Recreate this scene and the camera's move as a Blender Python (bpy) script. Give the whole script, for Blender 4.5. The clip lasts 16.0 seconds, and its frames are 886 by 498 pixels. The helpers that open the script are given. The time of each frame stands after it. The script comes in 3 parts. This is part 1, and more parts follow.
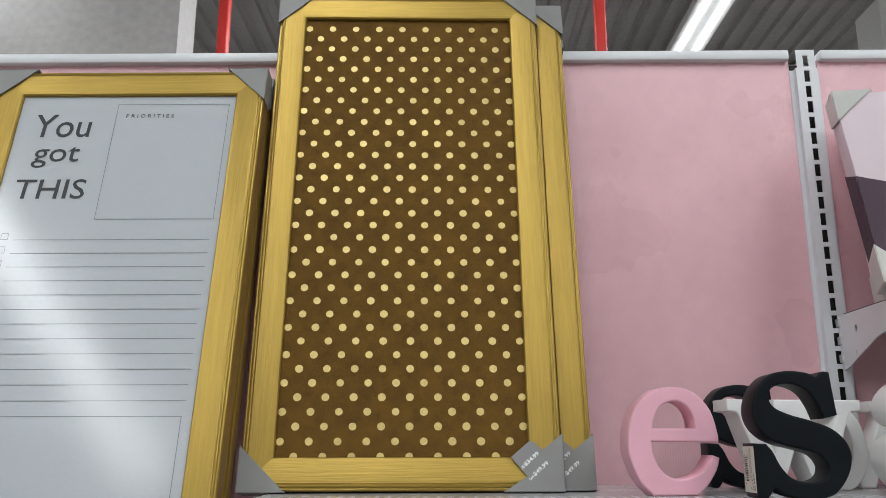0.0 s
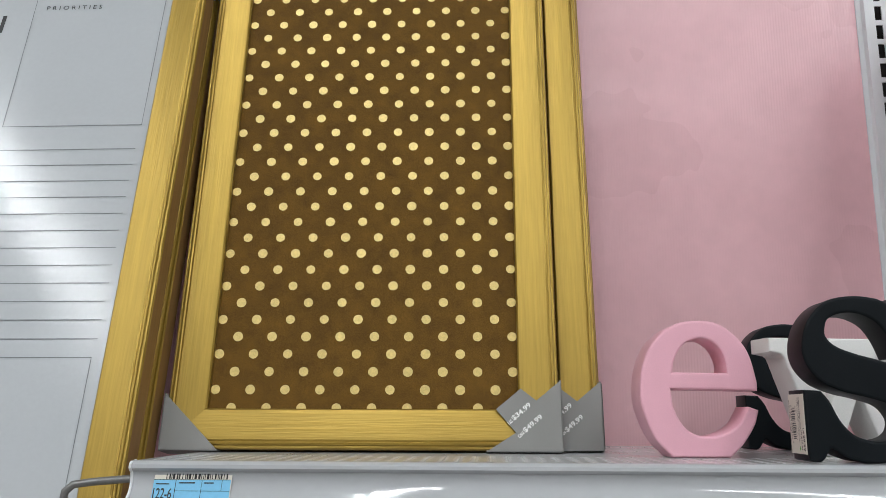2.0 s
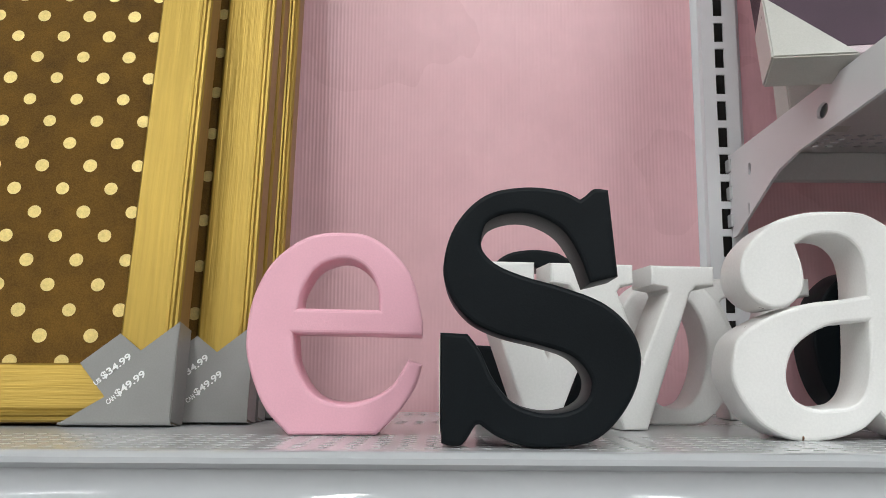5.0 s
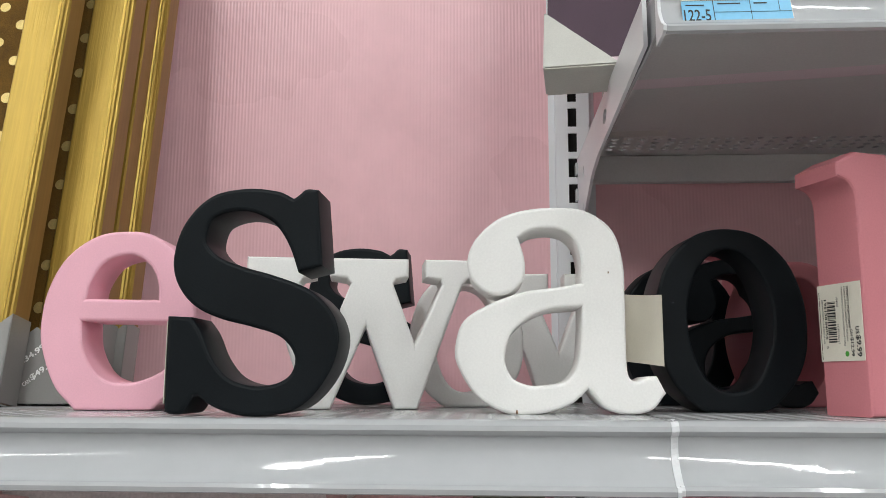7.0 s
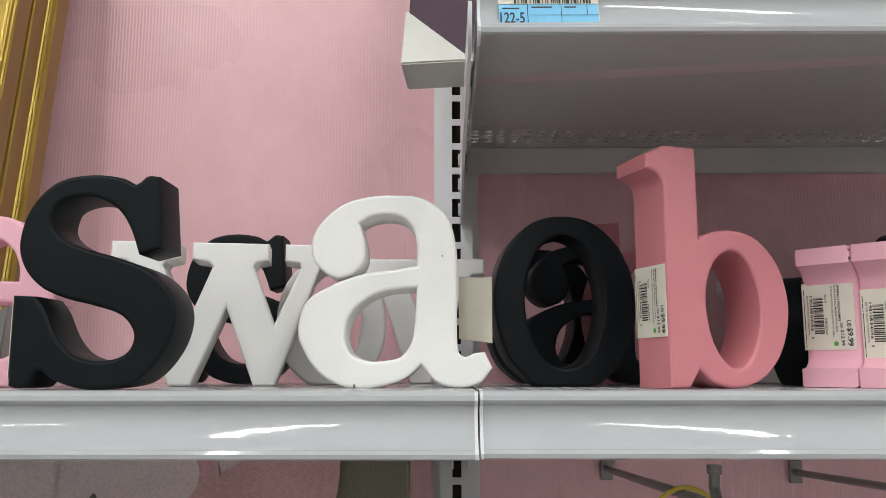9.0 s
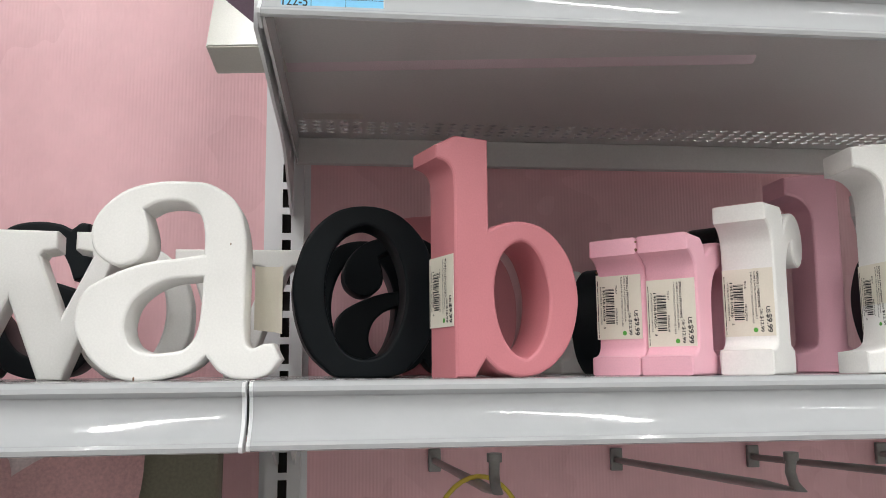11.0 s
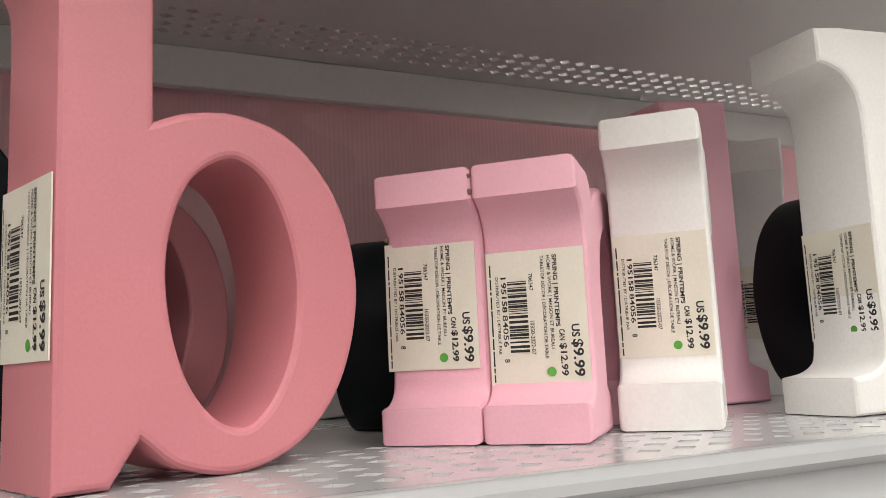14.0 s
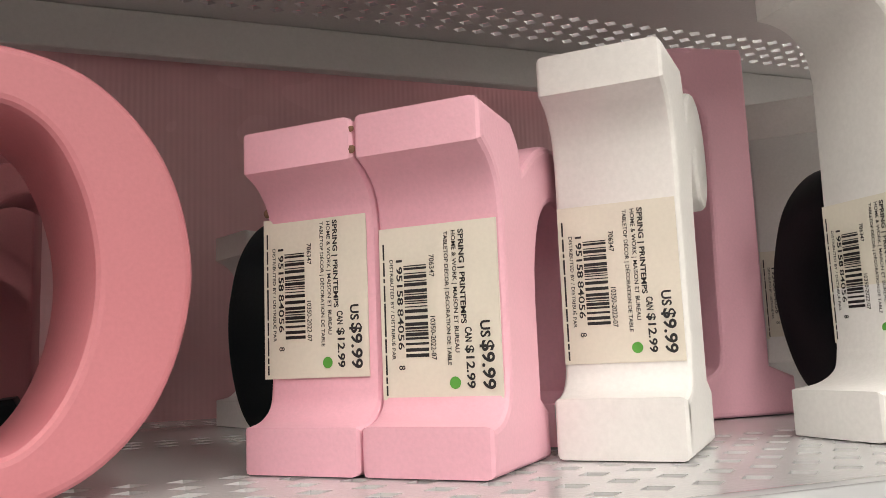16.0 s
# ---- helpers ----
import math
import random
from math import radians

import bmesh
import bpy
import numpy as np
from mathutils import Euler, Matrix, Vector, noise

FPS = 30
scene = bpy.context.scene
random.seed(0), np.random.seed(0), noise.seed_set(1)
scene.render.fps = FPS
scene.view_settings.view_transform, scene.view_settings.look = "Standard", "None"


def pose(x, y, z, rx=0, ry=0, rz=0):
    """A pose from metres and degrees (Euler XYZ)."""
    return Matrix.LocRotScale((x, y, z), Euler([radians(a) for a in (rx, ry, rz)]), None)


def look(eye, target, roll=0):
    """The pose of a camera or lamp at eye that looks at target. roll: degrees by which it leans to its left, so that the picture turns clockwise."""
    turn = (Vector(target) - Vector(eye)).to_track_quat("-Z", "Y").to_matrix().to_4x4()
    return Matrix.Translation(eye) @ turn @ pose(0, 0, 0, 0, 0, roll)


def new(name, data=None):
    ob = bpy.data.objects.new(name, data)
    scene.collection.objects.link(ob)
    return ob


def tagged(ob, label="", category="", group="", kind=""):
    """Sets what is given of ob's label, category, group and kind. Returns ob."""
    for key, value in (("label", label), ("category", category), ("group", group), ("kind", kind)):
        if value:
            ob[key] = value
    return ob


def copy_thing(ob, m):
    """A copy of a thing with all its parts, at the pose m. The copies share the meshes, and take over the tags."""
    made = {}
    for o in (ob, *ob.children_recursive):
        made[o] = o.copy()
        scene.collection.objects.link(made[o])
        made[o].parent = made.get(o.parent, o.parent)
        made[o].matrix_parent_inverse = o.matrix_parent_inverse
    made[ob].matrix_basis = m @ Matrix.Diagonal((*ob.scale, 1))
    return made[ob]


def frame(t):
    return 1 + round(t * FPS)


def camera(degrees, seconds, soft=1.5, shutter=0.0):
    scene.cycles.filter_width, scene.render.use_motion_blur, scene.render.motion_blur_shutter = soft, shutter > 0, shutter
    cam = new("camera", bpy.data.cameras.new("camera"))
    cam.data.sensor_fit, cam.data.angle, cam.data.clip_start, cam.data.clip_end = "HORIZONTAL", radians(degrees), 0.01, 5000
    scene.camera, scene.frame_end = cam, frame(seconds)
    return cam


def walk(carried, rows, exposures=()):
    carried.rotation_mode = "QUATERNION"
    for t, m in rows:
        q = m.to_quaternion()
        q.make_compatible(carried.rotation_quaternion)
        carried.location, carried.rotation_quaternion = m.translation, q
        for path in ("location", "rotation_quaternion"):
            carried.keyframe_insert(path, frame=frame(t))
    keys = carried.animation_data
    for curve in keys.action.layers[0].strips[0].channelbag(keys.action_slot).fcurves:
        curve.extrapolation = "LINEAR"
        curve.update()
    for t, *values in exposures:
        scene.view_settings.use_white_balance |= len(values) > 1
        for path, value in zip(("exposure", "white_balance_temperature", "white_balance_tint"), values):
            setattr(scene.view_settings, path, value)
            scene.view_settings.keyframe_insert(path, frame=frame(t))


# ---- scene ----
cam = camera(56.3, 16.0, soft=0.5)
PATH = [
    (0, (-0.552, -1.181, 1.549), (-0.567, 0.763, 2.017), -0.1),
    (0.5, (-0.556, -1.157, 1.543), (-0.549, 0.788, 2.01), -0.2),
    (1, (-0.539, -1.108, 1.54), (-0.552, 0.841, 1.986), -0.2),
    (1.5, (-0.517, -1.049, 1.538), (-0.574, 0.906, 1.956), -0.1),
    (2, (-0.488, -0.987, 1.534), (-0.6, 0.971, 1.927), 0.2),
    (2.5, (-0.447, -0.925, 1.525), (-0.597, 1.035, 1.894), 0.5),
    (3, (-0.407, -0.868, 1.521), (-0.522, 1.101, 1.852), 0.5),
    (3.5, (-0.366, -0.818, 1.525), (-0.424, 1.158, 1.827), 0.2),
    (4, (-0.331, -0.775, 1.533), (-0.338, 1.204, 1.817), 0.3),
    (4.5, (-0.294, -0.745, 1.528), (-0.288, 1.231, 1.834), 0.2),
    (5, (-0.252, -0.74, 1.535), (-0.266, 1.238, 1.828), 0.3),
    (5.2, (-0.233, -0.745, 1.535), (-0.252, 1.233, 1.828), 0.3),
    (7.3, (-0.069, -0.794, 1.518), (-0.183, 1.178, 1.835), 0.2),
    (7.5, (-0.062, -0.799, 1.52), (-0.17, 1.175, 1.824), 0.0),
    (8, (-0.042, -0.808, 1.522), (-0.151, 1.169, 1.805), -0.1),
    (8.5, (-0.027, -0.814, 1.513), (-0.095, 1.163, 1.813), -0.0),
    (9, (-0.008, -0.817, 1.51), (-0.021, 1.161, 1.804), -0.0),
    (9.5, (0.012, -0.819, 1.51), (0.069, 1.16, 1.793), -0.1),
    (10, (0.028, -0.821, 1.505), (0.171, 1.153, 1.794), -0.4),
    (10.2, (0.038, -0.823, 1.509), (0.198, 1.152, 1.779), -0.5),
    (12.3, (0.076, -0.72, 1.5), (0.504, 1.208, 1.816), -0.8),
    (12.5, (0.083, -0.694, 1.507), (0.557, 1.227, 1.803), -1.0),
    (13, (0.095, -0.625, 1.517), (0.728, 1.25, 1.806), -1.8),
    (13.5, (0.102, -0.567, 1.521), (0.889, 1.248, 1.816), -2.5),
    (14, (0.122, -0.529, 1.526), (0.987, 1.253, 1.802), -2.7),
    (14.5, (0.15, -0.518, 1.528), (0.985, 1.279, 1.799), -2.5),
    (15, (0.173, -0.508, 1.527), (0.965, 1.307, 1.805), -2.6),
    (15.5, (0.187, -0.5, 1.528), (0.928, 1.339, 1.793), -2.1),
    (16, (0.196, -0.493, 1.528), (0.892, 1.364, 1.791), -2.3),
]
walk(cam, [(t, look(eye, target, roll)) for t, eye, target, roll in PATH],
     [(0, -0.25, 5950, 6), (2, -0.15, 6000, 6), (3.5, 0.03, 6050, 5), (5, 0.06, 6100, 5), (9, 0.1, 6250, 6), (12.5, 0.31, 6450, 8), (16, 0.34, 6900, 10)])

# ---- light: fluorescent rows under the store ceiling ----
Z0 = 1.5          # top of the letter shelf
CEIL = 5.6
world = bpy.data.worlds.new("world")
scene.world = world
world.use_nodes = True
world.node_tree.nodes["Background"].inputs[0].default_value = (0.55, 0.56, 0.58, 1)
world.node_tree.nodes["Background"].inputs[1].default_value = 0.25


def strip_lamp(x, y, length, watts):
    lamp = bpy.data.lights.new("fluorescent_light", "AREA")
    lamp.shape, lamp.size, lamp.size_y, lamp.energy = "RECTANGLE", 0.10, length, watts
    lamp.color = (1.0, 0.975, 0.94)
    ob = new("fluorescent_light", lamp)
    ob.matrix_world = pose(x, y, 4.86)
    return ob


LAMP_X = (-6.28, -3.68, -1.08, 1.52, 4.12, 6.72)
for lx in LAMP_X:
    strip_lamp(lx, -4.6, 6.0, 112)
    strip_lamp(lx, 4.6, 6.0, 112)


# ---- materials ----
def mat(name, color, rough=0.5, metal=0.0, vary=0.06, size=30.0, bump=0.02, grain=600.0, stretch=(1, 1, 1), coat=0.0,
        dark=None, flecks=0.0, spec=0.5):
    m = bpy.data.materials.new(name)
    m.use_nodes = True
    nt = m.node_tree
    n, l = nt.nodes, nt.links
    b = n["Principled BSDF"]
    b.inputs["Roughness"].default_value, b.inputs["Metallic"].default_value = rough, metal
    b.inputs["Coat Weight"].default_value = coat
    b.inputs["Coat Roughness"].default_value = 0.12
    b.inputs["Specular IOR Level"].default_value = spec
    tc = n.new("ShaderNodeTexCoord")
    mp = n.new("ShaderNodeMapping")
    mp.inputs["Scale"].default_value = stretch
    l.new(tc.outputs["Object"], mp.inputs["Vector"])
    big = n.new("ShaderNodeTexNoise")
    big.inputs["Scale"].default_value, big.inputs["Detail"].default_value = size, 4
    fine = n.new("ShaderNodeTexNoise")
    fine.inputs["Scale"].default_value, fine.inputs["Detail"].default_value = grain, 3
    for t in (big, fine):
        l.new(mp.outputs["Vector"], t.inputs["Vector"])
    mixf = n.new("ShaderNodeMath")
    mixf.operation = "MULTIPLY_ADD"
    l.new(fine.outputs["Fac"], mixf.inputs[0])
    mixf.inputs[1].default_value = 0.5
    half = n.new("ShaderNodeMath")
    half.operation = "MULTIPLY"
    half.inputs[1].default_value = 0.5
    l.new(big.outputs["Fac"], half.inputs[0])
    l.new(half.outputs[0], mixf.inputs[2])
    ramp = n.new("ShaderNodeValToRGB")
    lo = dark or tuple(c * (1 - 2.2 * vary) for c in color)
    hi = tuple(min(1, c * (1 + 1.6 * vary)) for c in color)
    ramp.color_ramp.elements[0].position, ramp.color_ramp.elements[0].color = 0.3, (*lo, 1)
    ramp.color_ramp.elements[1].position, ramp.color_ramp.elements[1].color = 0.7, (*hi, 1)
    l.new(mixf.outputs[0], ramp.inputs[0])
    if flecks:
        spot = n.new("ShaderNodeTexNoise")
        spot.inputs["Scale"].default_value, spot.inputs["Detail"].default_value = 120.0, 2.0
        l.new(mp.outputs["Vector"], spot.inputs["Vector"])
        step = n.new("ShaderNodeMath")
        step.operation = "GREATER_THAN"
        step.inputs[1].default_value = flecks
        l.new(spot.outputs["Fac"], step.inputs[0])
        chip = n.new("ShaderNodeMix")
        chip.data_type = "RGBA"
        chip.inputs["B"].default_value = (0.16, 0.11, 0.08, 1)
        l.new(step.outputs[0], chip.inputs["Factor"])
        l.new(ramp.outputs[0], chip.inputs["A"])
        l.new(chip.outputs["Result"], b.inputs["Base Color"])
    else:
        l.new(ramp.outputs[0], b.inputs["Base Color"])
    rr = n.new("ShaderNodeMapRange")
    rr.inputs["To Min"].default_value, rr.inputs["To Max"].default_value = rough - min(0.08, rough * 0.3), min(1, rough + min(0.08, rough * 0.3))
    l.new(big.outputs["Fac"], rr.inputs["Value"])
    l.new(rr.outputs[0], b.inputs["Roughness"])
    bp = n.new("ShaderNodeBump")
    bp.inputs["Strength"].default_value, bp.inputs["Distance"].default_value = 1.0, bump * 0.001
    l.new(fine.outputs["Fac"], bp.inputs["Height"])
    l.new(bp.outputs[0], b.inputs["Normal"])
    return m


def panel_material():
    """Pink ribbed plastic sheet: fine upright ribs, soft waviness and faint rows of peg dents behind it."""
    m = mat("pink_ribbed_plastic", (0.82, 0.50, 0.538), 0.28, 0, 0.03, 3.0, 0.05, 40)
    nt = m.node_tree
    n, l = nt.nodes, nt.links
    b = n["Principled BSDF"]
    tc = n.new("ShaderNodeTexCoord")
    wave = n.new("ShaderNodeTexWave")
    wave.wave_type, wave.bands_direction = "BANDS", "X"
    wave.inputs["Scale"].default_value = 0.314 / 0.0034
    wave.inputs["Distortion"].default_value = 0.0
    l.new(tc.outputs["Object"], wave.inputs["Vector"])
    soft = n.new("ShaderNodeTexNoise")
    soft.inputs["Scale"].default_value, soft.inputs["Detail"].default_value = 7.0, 1.0
    l.new(tc.outputs["Object"], soft.inputs["Vector"])
    b1 = n.new("ShaderNodeBump")
    b1.inputs["Distance"].default_value = 0.006
    b1.inputs["Strength"].default_value = 0.7
    l.new(soft.outputs["Fac"], b1.inputs["Height"])
    b2 = n.new("ShaderNodeBump")
    b2.inputs["Distance"].default_value = 0.00012
    l.new(wave.outputs["Fac"], b2.inputs["Height"])
    l.new(b1.outputs[0], b2.inputs["Normal"])
    l.new(b2.outputs[0], b.inputs["Normal"])
    return m


M_PANEL = panel_material()
M_PINK = mat("pink_satin_paint", (0.83, 0.445, 0.535), 0.48, 0, 0.03, 25, 0.06, 900, flecks=0.81)
M_SALMON = mat("salmon_satin_paint", (0.57, 0.20, 0.232), 0.5, 0, 0.03, 25, 0.05, 900)
M_BLACK = mat("charcoal_matt_paint", (0.0058, 0.0080, 0.0100), 0.46, 0, 0.12, 30, 0.05, 900, spec=0.15)
M_WHITE = mat("white_satin_paint", (0.80, 0.79, 0.77), 0.5, 0, 0.03, 25, 0.04, 700, flecks=0.80)
M_STEEL = mat("white_powder_coat", (0.56, 0.565, 0.575), 0.2, 0, 0.02, 12, 0.06, 900, coat=0.25)
M_LIP = mat("glossy_white_price_channel", (0.46, 0.47, 0.485), 0.06, 0, 0.02, 5, 0.22, 60, spec=0.6)
M_POST = mat("white_enamel_post", (0.74, 0.75, 0.765), 0.32, 0, 0.02, 12, 0.05, 900)
M_STEEL_UNDER = mat("white_steel_sheet", (0.64, 0.63, 0.62), 0.55, 0, 0.03, 6, 0.05, 500)
M_GOLD_V = mat("brushed_gold_paint", (0.39, 0.258, 0.047), 0.35, 0.6, 0.10, 30, 0.38, 480, stretch=(0.04, 1, 1))
# moulding sides: own brown, darkened further for the shade between stacked boards
M_GOLD_SIDE_SHADE = mat("gold_side_with_shade", (0.27, 0.15, 0.045), 0.55, 0.0, 0.10, 14, 0.1, 200, stretch=(0.05, 1, 1))
M_CORK = mat("brown_cork", (0.150, 0.077, 0.0105), 0.85, 0, 0.10, 60, 0.3, 1100, dark=(0.075, 0.037, 0.004), spec=0.25)
M_FOIL = mat("gold_foil", (0.62, 0.47, 0.17), 0.40, 0.55, 0.10, 300, 0.15, 900)
M_CARD = mat("grey_cardboard", (0.245, 0.24, 0.23), 0.45, 0, 0.04, 40, 0.05, 900, coat=0.1)
M_CARD_PALE = mat("pale_grey_cardboard", (0.55, 0.54, 0.50), 0.3, 0, 0.04, 40, 0.05, 900, coat=0.3)
M_GLOSSWHITE = mat("glossy_planner_board", (0.50, 0.52, 0.54), 0.14, 0, 0.012, 8, 0.08, 230)
M_INK = mat("black_ink", (0.012, 0.012, 0.013), 0.5, 0, 0.05, 50, 0.0, 500)
M_LINE = mat("grey_ink_line", (0.16, 0.17, 0.18), 0.5, 0, 0.05, 50, 0.0, 500)
M_PAPER = mat("cream_sticker_paper", (0.74, 0.70, 0.60), 0.42, 0, 0.02, 60, 0.04, 800, coat=0.15)
M_WHITEINK = mat("white_ink", (0.85, 0.85, 0.84), 0.5, 0, 0.02, 60, 0.0, 800)
M_GREEN = mat("green_ink", (0.09, 0.36, 0.05), 0.5, 0, 0.05, 60, 0.0, 500)
M_BLUE = mat("blue_ticket_paper", (0.20, 0.52, 0.78), 0.4, 0, 0.03, 60, 0.0, 500)
M_CANVAS = mat("blush_canvas", (0.72, 0.60, 0.64), 0.75, 0, 0.05, 9, 0.3, 1500)
M_PLUM = mat("plum_canvas_print", (0.065, 0.035, 0.055), 0.7, 0, 0.2, 20, 0.3, 1500)
M_LILAC = mat("lilac_canvas_print", (0.50, 0.42, 0.52), 0.75, 0, 0.08, 12, 0.3, 1500)
M_WIRE = mat("grey_steel_wire", (0.24, 0.235, 0.23), 0.33, 0.6, 0.05, 60, 0.02, 600)
M_YELLOW = mat("yellow_wire", (0.60, 0.47, 0.06), 0.4, 0.2, 0.05, 60, 0.02, 600)
M_RED = mat("red_paint", (0.62, 0.035, 0.025), 0.45, 0, 0.05, 5, 0.1, 60)
M_DECK = mat("galvanised_deck", (0.34, 0.32, 0.31), 0.6, 0.1, 0.08, 2, 0.5, 20)
M_WALL = mat("painted_store_wall", (0.66, 0.65, 0.63), 0.8, 0, 0.05, 1.2, 0.5, 40)
M_BEAM = mat("grey_painted_beam", (0.50, 0.49, 0.48), 0.6, 0, 0.05, 3, 0.3, 40)
M_FLOOR = mat("polished_concrete_floor", (0.34, 0.335, 0.33), 0.35, 0, 0.08, 1.5, 0.2, 30)
# board backs, and the painted shade inside the upright slots
M_DARK = mat("dark_board_back_and_slot_shade", (0.035, 0.03, 0.028), 0.8, 0, 0.1, 20, 0.1, 300)
M_PETAL = mat("white_petal_print", (0.66, 0.56, 0.57), 0.6, 0, 0.12, 14, 0.05, 400)
M_BLUSH = mat("pink_petal_print", (0.64, 0.38, 0.39), 0.6, 0, 0.12, 16, 0.05, 400)
M_OLIVE = mat("olive_print", (0.20, 0.19, 0.14), 0.7, 0, 0.12, 10, 0.05, 400)

glow = bpy.data.materials.new("lit_tube")
glow.use_nodes = True
glow.node_tree.nodes["Principled BSDF"].inputs["Emission Color"].default_value = (1, 0.98, 0.95, 1)
glow.node_tree.nodes["Principled BSDF"].inputs["Emission Strength"].default_value = 9.0


# ---- mesh helpers ----
def mesh_from(name, verts, faces, material, smooth=None):
    me = bpy.data.meshes.new(name)
    me.from_pydata([tuple(v) for v in verts], [], faces)
    me.materials.append(material)
    if smooth is not None:
        me.polygons.foreach_set("use_smooth", [True] * len(me.polygons))
        me.set_sharp_from_angle(angle=radians(smooth))
    me.update()
    return me


def from_bm(name, bm, material, smooth=None):
    me = bpy.data.meshes.new(name)
    bm.normal_update()
    bm.to_mesh(me)
    bm.free()
    me.materials.append(material)
    if smooth is not None:
        me.polygons.foreach_set("use_smooth", [True] * len(me.polygons))
        me.set_sharp_from_angle(angle=radians(smooth))
    return me


def part(name, me, parent, label="", m=None):
    ob = new(name, me)
    ob.parent = parent
    if m is not None:
        ob.matrix_basis = m
    if label:
        ob["label"] = label
    return ob


def thing(name, m, label, category, group="", kind="", me=None):
    ob = new(name, me)
    ob.matrix_basis = m
    return tagged(ob, label, category, group, kind)


def box_bm(x0, x1, y0, y1, z0, z1, bevel=0.0, seg=2, bm=None):
    own = bmesh.new()
    bmesh.ops.create_cube(own, size=1)
    for v in own.verts:
        v.co = Vector(((x0 + x1) / 2 + v.co.x * (x1 - x0), (y0 + y1) / 2 + v.co.y * (y1 - y0), (z0 + z1) / 2 + v.co.z * (z1 - z0)))
    if bevel:
        bmesh.ops.bevel(own, geom=own.edges[:], offset=bevel, segments=seg, affect="EDGES", profile=0.5)
    if bm is None:
        return own
    tmp = bpy.data.meshes.new("tmp")
    own.to_mesh(tmp)
    own.free()
    bm.from_mesh(tmp)
    bpy.data.meshes.remove(tmp)
    return bm


def box(name, x0, x1, y0, y1, z0, z1, material, bevel=0.0, smooth=None):
    return from_bm(name, box_bm(x0, x1, y0, y1, z0, z1, bevel), material, smooth)


def prism(name, pts, y0, y1, material):
    """A flat outline in x and z, y0 to y1 deep."""
    n = len(pts)
    verts = [(x, y0, z) for x, z in pts] + [(x, y1, z) for x, z in pts]
    faces = [tuple(range(n)), tuple(range(2 * n - 1, n - 1, -1))]
    faces += [(i, i + n, (i + 1) % n + n, (i + 1) % n) for i in range(n)]
    return mesh_from(name, verts, faces, material)


def tube(name, pts, radius, material, sides=10):
    cu = bpy.data.curves.new(name, "CURVE")
    cu.dimensions, cu.bevel_depth, cu.bevel_resolution, cu.use_fill_caps = "3D", radius, 3, True
    sp = cu.splines.new("POLY")
    sp.points.add(len(pts) - 1)
    for p, c in zip(sp.points, pts):
        p.co = (*c, 1)
    return curve_mesh(name, cu, material, 50)


def curve_mesh(name, cu, material, smooth):
    ob = bpy.data.objects.new(name, cu)
    scene.collection.objects.link(ob)
    dg = bpy.context.evaluated_depsgraph_get()
    me = bpy.data.meshes.new_from_object(ob.evaluated_get(dg))
    bpy.data.objects.remove(ob)
    bpy.data.curves.remove(cu)
    me.name = name
    me.materials.clear()
    me.materials.append(material)
    if smooth is not None and len(me.polygons):
        me.polygons.foreach_set("use_smooth", [True] * len(me.polygons))
        me.set_sharp_from_angle(angle=radians(smooth))
    return me


TEXTS = {}


def text_verts(body):
    """The built-in font's outline of a line of text, scaled into a unit box."""
    if body not in TEXTS:
        cu = bpy.data.curves.new("text", "FONT")
        cu.body, cu.resolution_u, cu.offset = body, 3, (0.026 if body[0] in "$9" or body in ("US", "CAN", "SPRING | PRINTEMPS") else 0.004 if body[0] in "YgTP" and len(body) < 5 or body[:2] == "P " else 0.011)
        me = curve_mesh("text", cu, M_INK, None)
        v = np.array([p.co[:] for p in me.vertices])
        f = [tuple(p.vertices) for p in me.polygons]
        bpy.data.meshes.remove(me)
        lo, hi = v.min(0), v.max(0)
        TEXTS[body] = ((v[:, :2] - lo[:2]) / (hi[:2] - lo[:2]), f)
    return TEXTS[body]


def lettering(name, lines, place, material):
    """Lines of (text, x, y, width, height), all joined; place turns (x, y) of the label into its plane."""
    verts, faces = [], []
    for body, x, y, w, h, *lean in lines:
        tv, tf = text_verts(body)
        base = len(verts)
        s = lean[0] if lean else 0.0
        verts += [place(x + a * w + s * b * h, y + b * h) for a, b in tv]
        faces += [tuple(base + i for i in f) for f in tf]
    return mesh_from(name, verts, faces, material)


def bars(name, rects, place, material):
    """Flat bars of (x0, x1, y0, y1)."""
    verts, faces = [], []
    for x0, x1, y0, y1 in rects:
        b = len(verts)
        verts += [place(x0, y0), place(x1, y0), place(x1, y1), place(x0, y1)]
        faces.append((b, b + 1, b + 2, b + 3))
    return mesh_from(name, verts, faces, material)


def barcode_rects(x0, x1, y0, y1, seed):
    rng = random.Random(seed)
    out, x = [], x0
    unit = (x1 - x0) / 66
    while x < x1 - unit:
        w = unit * rng.choice((0.8, 0.8, 1.6, 2.4))
        out.append((x, min(x + w, x1), y0, y1))
        x += w + unit * rng.choice((0.8, 0.8, 1.5, 2.2))
    return out


